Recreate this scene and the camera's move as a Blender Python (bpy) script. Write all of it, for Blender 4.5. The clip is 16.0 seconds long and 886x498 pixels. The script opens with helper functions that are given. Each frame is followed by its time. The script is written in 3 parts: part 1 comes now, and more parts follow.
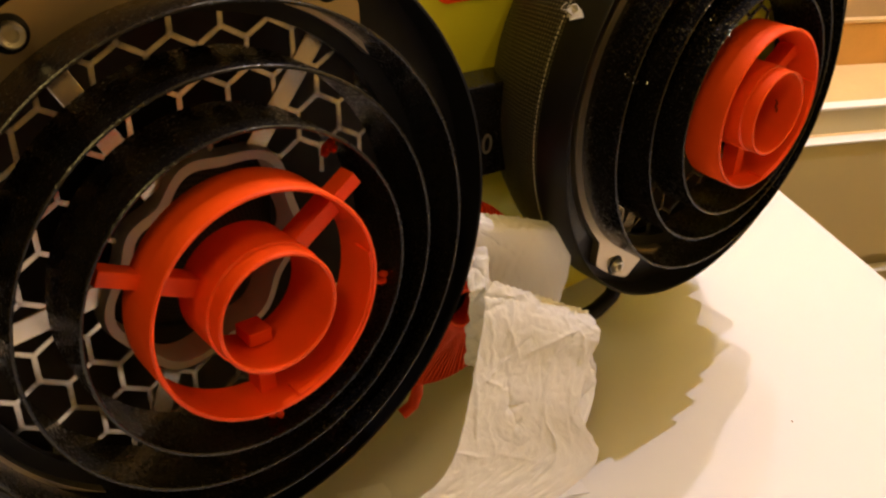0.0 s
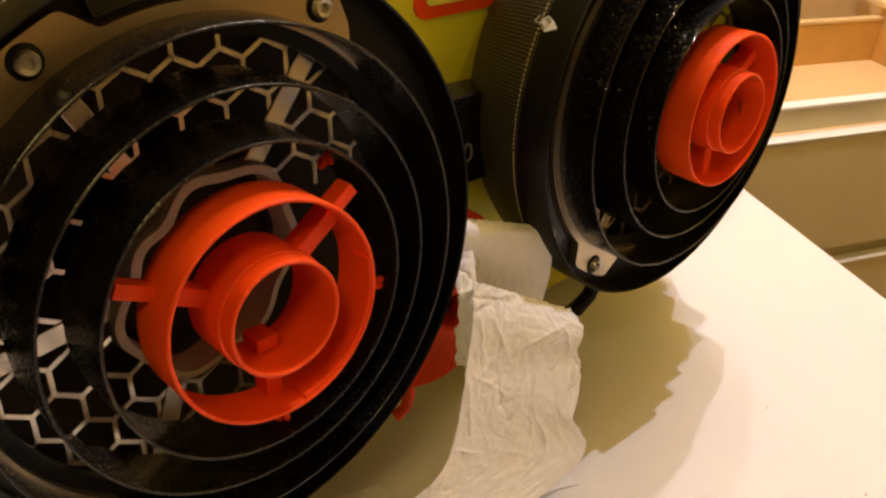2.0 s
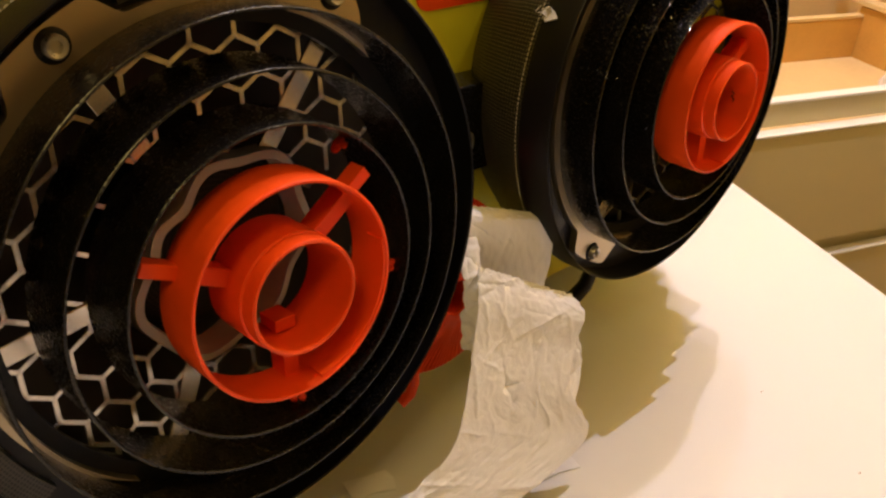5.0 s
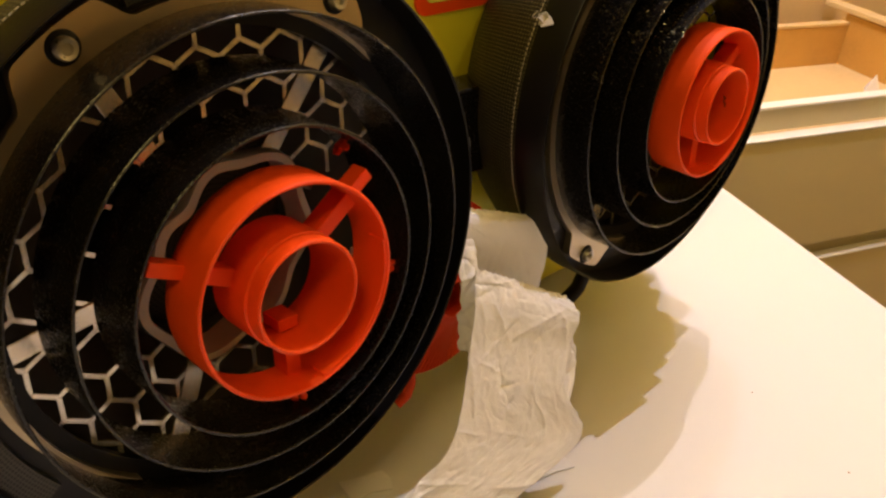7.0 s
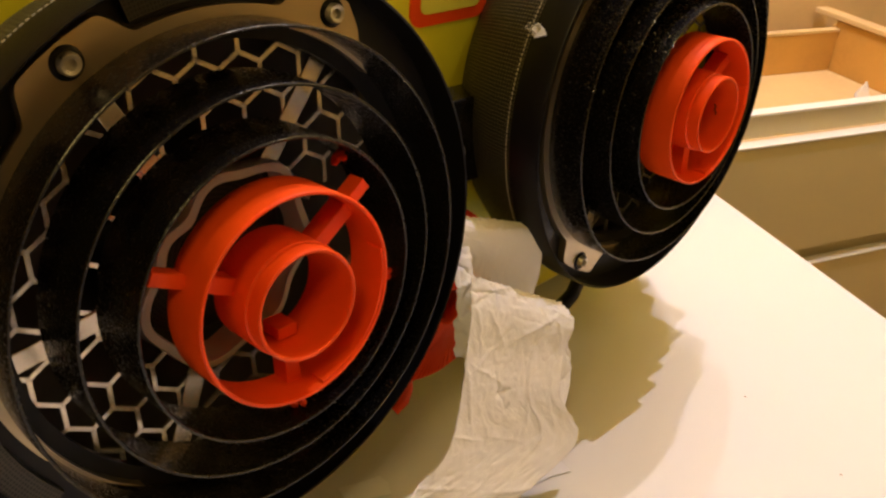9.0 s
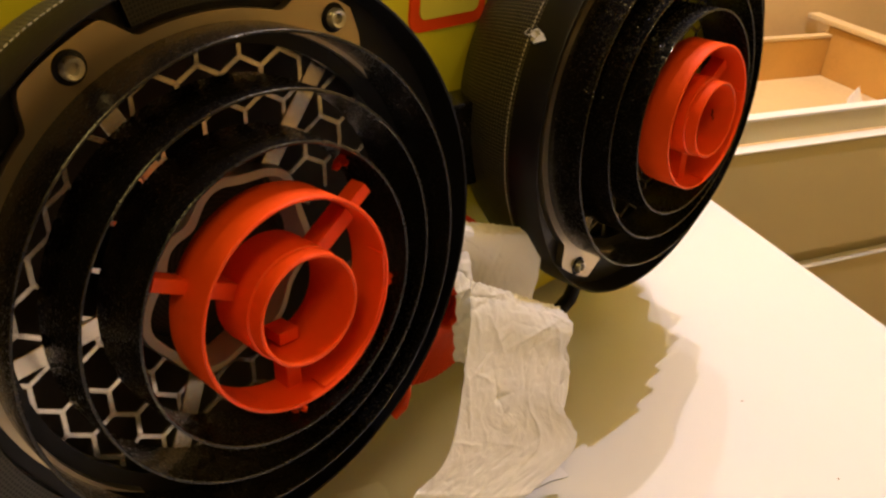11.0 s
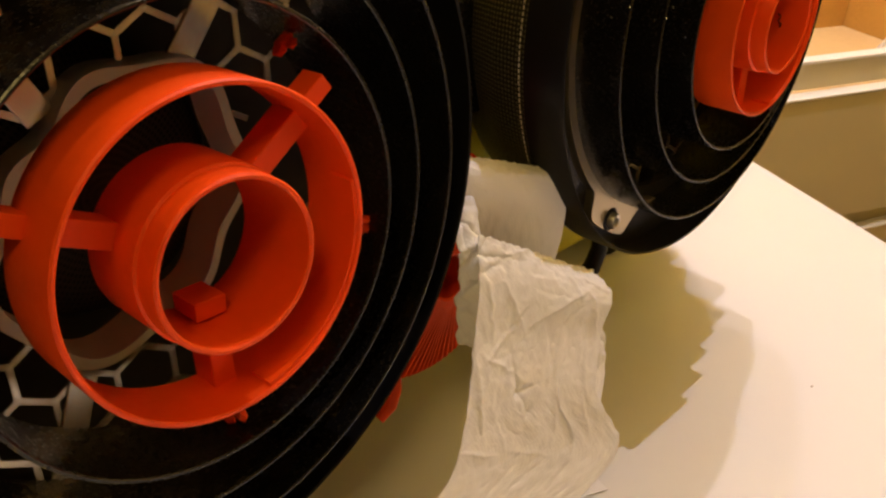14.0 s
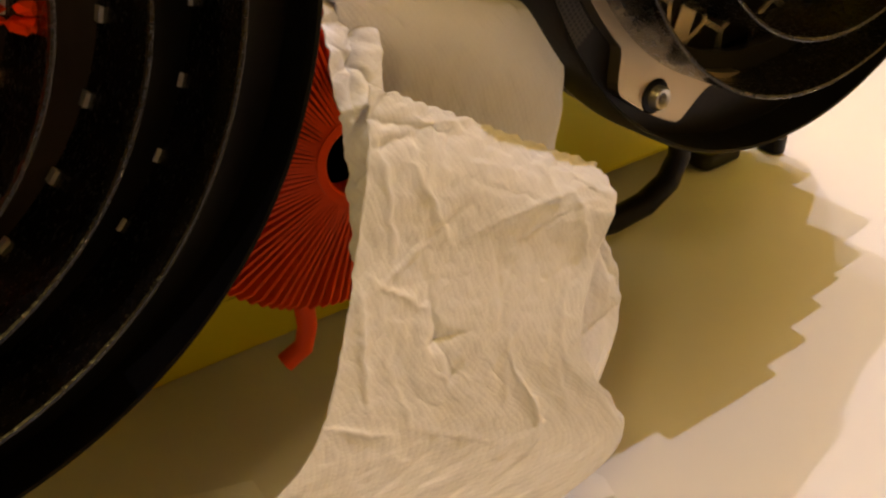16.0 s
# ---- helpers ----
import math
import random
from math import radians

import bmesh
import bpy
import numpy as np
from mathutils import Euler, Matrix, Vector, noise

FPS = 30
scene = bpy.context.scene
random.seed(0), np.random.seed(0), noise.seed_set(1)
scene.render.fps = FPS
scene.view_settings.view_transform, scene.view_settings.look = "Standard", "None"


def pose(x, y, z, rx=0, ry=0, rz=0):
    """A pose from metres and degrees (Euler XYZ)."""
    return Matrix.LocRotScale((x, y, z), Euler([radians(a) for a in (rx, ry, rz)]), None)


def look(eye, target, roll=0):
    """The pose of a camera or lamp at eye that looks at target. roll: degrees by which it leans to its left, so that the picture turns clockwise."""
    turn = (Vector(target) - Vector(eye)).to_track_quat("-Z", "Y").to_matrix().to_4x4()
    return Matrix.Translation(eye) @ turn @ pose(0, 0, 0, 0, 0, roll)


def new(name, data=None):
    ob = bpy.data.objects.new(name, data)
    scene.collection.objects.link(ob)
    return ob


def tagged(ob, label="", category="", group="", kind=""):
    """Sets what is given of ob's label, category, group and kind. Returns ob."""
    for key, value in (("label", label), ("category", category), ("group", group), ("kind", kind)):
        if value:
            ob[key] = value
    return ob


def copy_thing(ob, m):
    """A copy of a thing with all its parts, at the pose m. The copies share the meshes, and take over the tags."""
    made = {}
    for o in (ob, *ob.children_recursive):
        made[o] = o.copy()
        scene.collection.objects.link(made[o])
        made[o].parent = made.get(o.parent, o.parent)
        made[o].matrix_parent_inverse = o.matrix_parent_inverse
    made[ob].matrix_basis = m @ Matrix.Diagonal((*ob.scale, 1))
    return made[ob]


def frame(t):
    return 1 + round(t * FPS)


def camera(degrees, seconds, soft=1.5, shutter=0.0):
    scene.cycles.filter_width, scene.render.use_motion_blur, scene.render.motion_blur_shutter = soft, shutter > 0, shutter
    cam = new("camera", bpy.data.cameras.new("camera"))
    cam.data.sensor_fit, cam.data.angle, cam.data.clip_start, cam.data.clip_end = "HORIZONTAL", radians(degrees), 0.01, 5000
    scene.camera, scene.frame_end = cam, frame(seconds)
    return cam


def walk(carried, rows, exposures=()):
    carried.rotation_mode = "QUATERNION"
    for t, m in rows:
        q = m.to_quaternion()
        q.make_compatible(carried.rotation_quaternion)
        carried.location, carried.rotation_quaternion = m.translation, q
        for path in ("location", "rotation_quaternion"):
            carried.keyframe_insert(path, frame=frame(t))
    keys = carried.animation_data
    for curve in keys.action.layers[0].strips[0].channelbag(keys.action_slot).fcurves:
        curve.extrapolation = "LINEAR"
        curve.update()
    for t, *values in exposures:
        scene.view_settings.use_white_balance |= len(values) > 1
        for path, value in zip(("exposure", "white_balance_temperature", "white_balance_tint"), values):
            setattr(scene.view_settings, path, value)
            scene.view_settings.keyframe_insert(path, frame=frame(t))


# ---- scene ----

# ---------------------------------------------------------------- camera
LENS = 52.65
cam = camera(LENS, 16.0, soft=2.4)
ROWS = [
    (0, (0.0206, 0.0186, 0.6063), (0.0311, 1.7168, -0.4500), 5.87),
    (0.5, (-0.0010, -0.0027, 0.6126), (0.0617, 1.7009, -0.4332), 5.74),
    (1, (0.0055, -0.0072, 0.6150), (0.0814, 1.6995, -0.4249), 5.32),
    (1.5, (0.0098, -0.0077, 0.6149), (0.0817, 1.7063, -0.4133), 5.19),
    (2, (0.0029, -0.0093, 0.6156), (0.0869, 1.7044, -0.4122), 4.90),
    (2.5, (-0.0030, -0.0106, 0.6117), (0.0860, 1.7002, -0.4205), 4.80),
    (3, (-0.0002, -0.0117, 0.6115), (0.0923, 1.6965, -0.4246), 4.83),
    (3.5, (0.0005, -0.0209, 0.6126), (0.0921, 1.6868, -0.4244), 4.77),
    (4, (-0.0088, -0.0267, 0.6102), (0.0954, 1.6865, -0.4166), 4.78),
    (6.5, (-0.0210, -0.0346, 0.6075), (0.1201, 1.6873, -0.4001), 5.21),
    (7, (-0.0255, -0.0389, 0.6096), (0.1266, 1.6852, -0.3927), 5.43),
    (7.5, (-0.0260, -0.0433, 0.6120), (0.1280, 1.6837, -0.3848), 5.46),
    (8, (-0.0221, -0.0490, 0.6139), (0.1365, 1.6803, -0.3783), 5.32),
    (8.5, (-0.0236, -0.0460, 0.6120), (0.1368, 1.6832, -0.3800), 5.17),
    (9, (-0.0271, -0.0478, 0.6155), (0.1350, 1.6837, -0.3723), 5.21),
    (11.5, (-0.0351, -0.0471, 0.6144), (0.1494, 1.6904, -0.3590), 5.37),
    (12, (-0.0387, -0.0500, 0.6119), (0.1459, 1.6893, -0.3581), 5.19),
    (12.5, (-0.0445, -0.0407, 0.6076), (0.1424, 1.6961, -0.3664), 5.33),
    (13, (-0.0425, -0.0046, 0.5751), (0.1586, 1.7190, -0.4192), 5.49),
    (13.5, (-0.0322, 0.0508, 0.5365), (0.1742, 1.7782, -0.4502), 4.95),
    (14, (-0.0206, 0.1126, 0.4902), (0.1877, 1.8364, -0.5022), 4.55),
    (14.5, (0.0081, 0.1759, 0.4389), (0.1903, 1.8822, -0.5883), 4.16),
    (15, (0.0446, 0.2305, 0.3893), (0.1481, 1.9122, -0.6883), 4.18),
    (15.5, (0.0826, 0.2612, 0.3728), (0.0236, 1.9182, -0.7457), 1.65),
    (16, (0.1289, 0.2800, 0.3623), (-0.0741, 1.9279, -0.7526), -0.01),
]
walk(cam, [(t, look(eye, target, roll)) for t, eye, target, roll in ROWS],
     [(0.0, 0.02, 6300, 11), (1.5, 0.0, 6300, 11), (3.0, -0.06, 6300, 11), (6.5, 0.01, 6300, 11), (12.5, 0.01, 6300, 11), (13.5, -0.10, 6400, 11), (14.5, -0.15, 6550, 11), (15.0, -0.20, 6650, 11), (16.0, -0.18, 6650, 10)])

# ---------------------------------------------------------------- light
world = bpy.data.worlds.new("world")
world.use_nodes = True
world.node_tree.nodes["Background"].inputs[0].default_value = (1.0, 0.72, 0.42, 1)
world.node_tree.nodes["Background"].inputs[1].default_value = 0.02
scene.world = world
scene.view_settings.exposure = 0.0

# three warm spots in a row on the ceiling beyond the table
BULBS = [(0.557, 1.077, 1.80, 38.0), (0.53, 1.42, 1.80, 34.5), (0.49, 1.74, 1.80, 18.0)]
WARM = (1.0, 0.92, 1.10)
for bx, by, bz, power in BULBS:
    lamp = bpy.data.lights.new("bulb", "POINT")
    lamp.energy, lamp.color, lamp.shadow_soft_size = power, WARM, 0.006
    new("ceiling_bulb", lamp).location = (bx, by, bz)
# added fill light, unseen above and behind the viewer, brightening the drums' fronts
lamp = bpy.data.lights.new("front_fill", "AREA")
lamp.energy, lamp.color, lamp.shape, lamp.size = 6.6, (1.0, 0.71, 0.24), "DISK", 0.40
new("front_fill", lamp).matrix_world = look((-0.30, -0.70, 1.72), (0.0, 0.5, 0.2))


# ---------------------------------------------------------------- materials
def material(name, base, rough=0.5, metal=0.0, var=0.12, scale=30.0, fine=220.0, bump=0.15, spec=0.5, tint=None, coat=0.0, uneven=1.0):
    """A surface with broad stains, fine grain and a little relief."""
    m = bpy.data.materials.new(name)
    m.use_nodes = True
    nt = m.node_tree
    bsdf = nt.nodes["Principled BSDF"]
    pos = nt.nodes.new("ShaderNodeTexCoord")
    big, small = nt.nodes.new("ShaderNodeTexNoise"), nt.nodes.new("ShaderNodeTexNoise")
    big.inputs["Scale"].default_value, big.inputs["Detail"].default_value = scale, 4
    small.inputs["Scale"].default_value, small.inputs["Detail"].default_value = fine, 3
    for n in (big, small):
        nt.links.new(pos.outputs["Object"], n.inputs["Vector"])
    mix = nt.nodes.new("ShaderNodeMix")
    mix.data_type = "RGBA"
    other = tint or tuple(c * (1 - 2.2 * var) for c in base)
    mix.inputs[6].default_value, mix.inputs[7].default_value = (*base, 1), (*other, 1)
    ramp = nt.nodes.new("ShaderNodeMapRange")
    ramp.inputs[1].default_value, ramp.inputs[2].default_value = 0.38, 0.68
    nt.links.new(big.outputs[0], ramp.inputs[0])
    add = nt.nodes.new("ShaderNodeMath")
    add.operation = "MULTIPLY_ADD"
    add.inputs[1].default_value, add.inputs[2].default_value = 0.5, 0.0
    nt.links.new(small.outputs[0], add.inputs[0])
    tot = nt.nodes.new("ShaderNodeMath")
    tot.operation = "MULTIPLY"
    nt.links.new(ramp.outputs[0], tot.inputs[0])
    nt.links.new(add.outputs[0], tot.inputs[1])
    tot.use_clamp = True
    nt.links.new(tot.outputs[0], mix.inputs[0])
    nt.links.new(mix.outputs[2], bsdf.inputs["Base Color"])
    rr = nt.nodes.new("ShaderNodeMapRange")
    rr.inputs[3].default_value, rr.inputs[4].default_value = max(rough - 0.1 * uneven, 0.03), min(rough + 0.12 * uneven, 1)
    nt.links.new(small.outputs[0], rr.inputs[0])
    nt.links.new(rr.outputs[0], bsdf.inputs["Roughness"])
    bsdf.inputs["Metallic"].default_value = metal
    bsdf.inputs["Specular IOR Level"].default_value = spec
    bsdf.inputs["Coat Weight"].default_value = coat
    if bump:
        bp = nt.nodes.new("ShaderNodeBump")
        bp.inputs["Strength"].default_value, bp.inputs["Distance"].default_value = bump, 0.0006
        nt.links.new(small.outputs[0], bp.inputs["Height"])
        nt.links.new(bp.outputs[0], bsdf.inputs["Normal"])
    return m


TABLE = material("white_lacquer", (0.82, 0.81, 0.79), 0.26, var=0.02, scale=6, fine=90, bump=0.02, uneven=0.12)
BLACK = material("black_print", (0.006, 0.005, 0.004), 0.24, var=0.2, scale=40, fine=420, bump=0.6, spec=0.5)
RED = material("red_print", (0.92, 0.078, 0.001), 0.45, var=0.10, scale=30, fine=260, bump=0.12, spec=0.3)
METAL = material("satin_metal", (0.46, 0.38, 0.26), 0.30, metal=0.85, var=0.06, scale=18, fine=160, bump=0.0, uneven=0.15)
# grille metal split off paler, since its bars stand lit and the plate dim
GRILLE = material("pale_grille_metal", (0.78, 0.72, 0.64), 0.26, metal=0.75, var=0.03, scale=18, fine=160, bump=0.0, uneven=0.2)
STEEL = material("bolt_steel", (0.62, 0.59, 0.53), 0.30, metal=0.7, var=0.1, scale=60, fine=400, bump=0.1)
YELLOW = material("yellow_shell", (0.74, 0.66, 0.010), 0.42, var=0.06, scale=8, fine=240, bump=0.08)
SHINE = material("dried_glue", (0.03, 0.028, 0.024), 0.07, var=0.1, scale=60, fine=300, bump=0.0, spec=1.0)
RUBBER = material("black_rubber", (0.005, 0.0042, 0.0034), 0.42, var=0.2, scale=40, fine=400, bump=0.2, spec=0.26)
CONE = material("brown_grey_plastic", (0.036, 0.028, 0.018), 0.55, var=0.38, scale=25, fine=200, bump=0.1, spec=0.25)
WOOD = material("pine", (0.62, 0.34, 0.07), 0.5, var=0.2, scale=9, fine=120, bump=0.1)
PINE = material("pale_pine", (0.72, 0.52, 0.24), 0.5, var=0.12, scale=9, fine=120, bump=0.1)
CREAM = material("cream_lacquer", (0.72, 0.65, 0.42), 0.4, var=0.03, scale=5, fine=90, bump=0.03)
WHITE = material("white_edge", (0.88, 0.86, 0.81), 0.4, var=0.03, scale=5, fine=90, bump=0.03)
WALL = material("bounce_wall_paint", (0.60, 0.45, 0.14), 0.8, var=0.04, scale=3, fine=120, bump=0.1)
FLOOR = material("floor_wood", (0.32, 0.20, 0.10), 0.45, var=0.2, scale=4, fine=60, bump=0.1)
THREAD = material("pale_thread", (0.55, 0.51, 0.42), 0.8, var=0.1, scale=60, fine=400)
PLASTIC = material("clear_scrap", (0.55, 0.52, 0.45), 0.25, var=0.2, scale=60, fine=300, bump=0.4)
PRINT = material("white_print", (0.16, 0.15, 0.13), 0.6, var=0.05, scale=60, fine=300)
LEMON = material("lemon_print", (0.75, 0.66, 0.05), 0.5, var=0.05, scale=30, fine=200)


def dotted(m, pitch, size, colour, depth, turn=0.0):
    """Rows of small pits or knots along the mesh's own u and v, in metres."""
    nt = m.node_tree
    bsdf = nt.nodes["Principled BSDF"]
    uv = nt.nodes.new("ShaderNodeUVMap")
    sc = nt.nodes.new("ShaderNodeVectorMath")
    sc.operation, sc.inputs[1].default_value = "SCALE", (0, 0, 0)
    sc.inputs["Scale"].default_value = 1 / pitch
    rot = nt.nodes.new("ShaderNodeVectorRotate")
    rot.rotation_type = "Z_AXIS"
    rot.inputs["Angle"].default_value = radians(turn)
    nt.links.new(uv.outputs[0], rot.inputs["Vector"])
    nt.links.new(rot.outputs[0], sc.inputs[0])
    vor = nt.nodes.new("ShaderNodeTexVoronoi")
    vor.inputs["Scale"].default_value, vor.inputs["Randomness"].default_value = 1.0, 0.12
    nt.links.new(sc.outputs[0], vor.inputs["Vector"])
    rng = nt.nodes.new("ShaderNodeMapRange")
    rng.inputs[1].default_value, rng.inputs[2].default_value = size, size * 0.55
    nt.links.new(vor.outputs["Distance"], rng.inputs[0])
    old = bsdf.inputs["Base Color"].links[0].from_socket
    mix = nt.nodes.new("ShaderNodeMix")
    mix.data_type = "RGBA"
    mix.inputs[7].default_value = (*colour, 1)
    nt.links.new(old, mix.inputs[6])
    nt.links.new(rng.outputs[0], mix.inputs[0])
    nt.links.new(mix.outputs[2], bsdf.inputs["Base Color"])
    bp = nt.nodes.new("ShaderNodeBump")
    bp.inputs["Strength"].default_value, bp.inputs["Distance"].default_value = depth, 0.001
    nt.links.new(rng.outputs[0], bp.inputs["Height"])
    nt.links.new(bp.outputs[0], bsdf.inputs["Normal"])
    return m


# the knots' greenish yellow is a reflection painted into the black weave
FABRIC = dotted(material("black_woven", (0.016, 0.014, 0.010), 0.42, var=0.2, scale=40, fine=300, spec=0.3), 0.0034, 0.36, (0.13, 0.12, 0.065), 0.6)
PERFO = dotted(material("perforated_insert", (0.05, 0.047, 0.043), 0.4, var=0.2, scale=60, fine=300, spec=0.35), 0.0026, 0.42, (0.004, 0.004, 0.004), -0.8)
DOME = dotted(material("black_mesh", (0.04, 0.034, 0.025), 0.5, var=0.2, scale=60, fine=300, spec=0.2), 0.0036, 0.42, (0.002, 0.002, 0.002), -0.8)
PAPER = dotted(material("embossed_tissue", (0.87, 0.86, 0.85), 0.9, var=0.03, scale=20, fine=500), 0.0026, 0.5, (0.87, 0.86, 0.85), 0.15, 40)


# ---------------------------------------------------------------- mesh helpers
def part(name, bm, mat, parent=None, label="", smooth=False, bevel=0.0):
    me = bpy.data.meshes.new(name)
    bmesh.ops.recalc_face_normals(bm, faces=bm.faces)
    bm.to_mesh(me)
    bm.free()
    me.materials.append(mat)
    ob = new(name, me)
    if smooth:
        for p in me.polygons:
            p.use_smooth = True
        me.set_sharp_from_angle(angle=radians(40))
    if bevel:
        mod = ob.modifiers.new("edge", "BEVEL")
        mod.width, mod.segments, mod.limit_method = bevel, 2, "ANGLE"
    if parent:
        ob.parent = parent
    return tagged(ob, label) if label else ob


def thing(name, m, label, category, group="", kind=""):
    ob = new(name)
    ob.empty_display_size = 0.02
    ob.matrix_basis = m
    return tagged(ob, label, category, group, kind)


def lathe(profile, n=128, a0=0.0, a1=360.0, bm=None):
    """Turns a closed outline of (radius, height along the axis) round z."""
    bm = bm or bmesh.new()
    full = abs(a1 - a0) > 359.9
    steps = n if full else n + 1
    rows = []
    for i in range(steps):
        a = radians(a0 + (a1 - a0) * i / n)
        rows.append([bm.verts.new((r * math.cos(a), r * math.sin(a), z)) for r, z in profile])
    k = len(profile)
    uv = bm.loops.layers.uv.verify()
    run = [0.0]
    for (ra, za), (rb, zb) in zip(profile, profile[1:] + profile[:1]):
        run.append(run[-1] + math.hypot(rb - ra, zb - za))
    big = max(r for r, _ in profile) * radians(a1 - a0) / n
    for i in range(n):
        p, q = rows[i], rows[(i + 1) % steps]
        for j in range(k):
            f = bm.faces.new((p[j], q[j], q[(j + 1) % k], p[(j + 1) % k]))
            for loop, (a, b) in zip(f.loops, ((i, j), (i + 1, j), (i + 1, j + 1), (i, j + 1))):
                loop[uv].uv = (a * big, run[b])
    if not full:
        bm.faces.new(rows[0])
        bm.faces.new(rows[-1])
    return bm


def box(x0, x1, y0, y1, z0, z1, bm=None, m=None):
    bm = bm or bmesh.new()
    mm = Matrix.Translation(((x0 + x1) / 2, (y0 + y1) / 2, (z0 + z1) / 2)) @ Matrix.Diagonal((x1 - x0, y1 - y0, z1 - z0, 1))
    bmesh.ops.create_cube(bm, size=1, matrix=(m or Matrix()) @ mm)
    return bm


def tube(pts, r, n=10, bm=None):
    """A round cord along a run of points, with closed ends."""
    bm = bm or bmesh.new()
    pts = [Vector(p) for p in pts]
    rings = []
    for i, p in enumerate(pts):
        d = (pts[min(i + 1, len(pts) - 1)] - pts[max(i - 1, 0)]).normalized()
        e = d.orthogonal().normalized() if i == 0 else (e - d * e.dot(d)).normalized()
        f = d.cross(e)
        rad = r[i] if isinstance(r, (list, tuple)) else r
        rings.append([bm.verts.new(p + rad * (math.cos(2 * math.pi * k / n) * e + math.sin(2 * math.pi * k / n) * f)) for k in range(n)])
    for a, b in zip(rings, rings[1:]):
        for k in range(n):
            bm.faces.new((a[k], a[(k + 1) % n], b[(k + 1) % n], b[k]))
    bm.faces.new(rings[0])
    bm.faces.new(rings[-1])
    return bm


def basis(origin, az, el):
    """A frame whose z looks out along the drum's axis, x to its right, y up."""
    az, el = radians(az), radians(el)
    z = Vector((math.sin(az) * math.cos(el), -math.cos(az) * math.cos(el), math.sin(el)))
    x = Vector((-z.y, z.x, 0)).normalized()
    y = z.cross(x)
    m = Matrix((x, y, z)).transposed().to_4x4()
    m.translation = origin
    return m


# ---------------------------------------------------------------- plan
C_LEFT, C_RIGHT = Vector((-0.0678, 0.4221, 0.3050)), Vector((0.2952, 0.7527, 0.3224))
F_LEFT, F_RIGHT = basis(C_LEFT, 42.0, 5.9), basis(C_RIGHT, 42.6, 3.3)
# the fan, the light block behind it and the tissue between the drums
F_FAN = basis(Vector((-0.0727, 0.4152, 0.3043)), 40.3, 6.1) @ Matrix.Translation((-0.002, 0.002, 0.0025))
# the table's right edge runs towards the viewer
EDGE = Vector((0.659 - 0.5435, 0.884 - 1.235, 0)).normalized()
SIDE = Vector((EDGE.y, -EDGE.x, 0))
CORNER = Vector((0.5435, 1.235, 0)) - EDGE * 0.07
DRAW = Vector((math.cos(radians(22.5)), math.sin(radians(22.5)), 0))
BACK = Vector((-DRAW.y, DRAW.x, 0))


# ---------------------------------------------------------------- setting
def room():
    # walls stand unseen; their nearness and yellow are set for bounced light
    x0, x1, y0, y1, z0, z1 = -1.9, 1.7, -4.2, 2.9, -0.72, 1.95
    w = 0.1
    for name, b in (("wall_north", (x0, x1, y1, y1 + w, z0, z1)), ("wall_south", (x0, x1, y0 - w, y0, z0, z1)),
                    ("wall_east", (x1, x1 + w, y0 - w, y1 + w, z0, z1)), ("wall_west", (x0 - w, x0, y0 - w, y1 + w, z0, z1))):
        tagged(part(name, box(*b), WALL), "plain unseen room wall, yellowed to tint the bounced light", "wall", kind="structure")
    tagged(part("floor", box(x0 - w, x1 + w, y0 - w, y1 + w, z0 - w, z0), FLOOR), "brown wooden floor of the room", "floor", kind="structure")
    tagged(part("ceiling", box(x0 - w, x1 + w, y0 - w, y1 + w, z1, z1 + w), WALL), "plain unseen ceiling, yellowed to tint the bounced light", "ceiling", kind="structure")


def table():
    m = Matrix((SIDE, -EDGE, Vector((0, 0, 1)))).transposed().to_4x4()
    m.translation = CORNER + Vector((0, 0, -0.72))
    t = thing("table", m, "white lacquered table with a smooth bright top", "table")
    part("tabletop", box(0, 1.5, -1.55, 0, 0.685, 0.72), TABLE, t, bevel=0.002)
    for x in (0.05, 1.45):
        for y in (-1.5, -0.05):
            part("leg", box(x - 0.03, x + 0.03, y - 0.03, y + 0.03, 0, 0.685), TABLE, t, bevel=0.002)


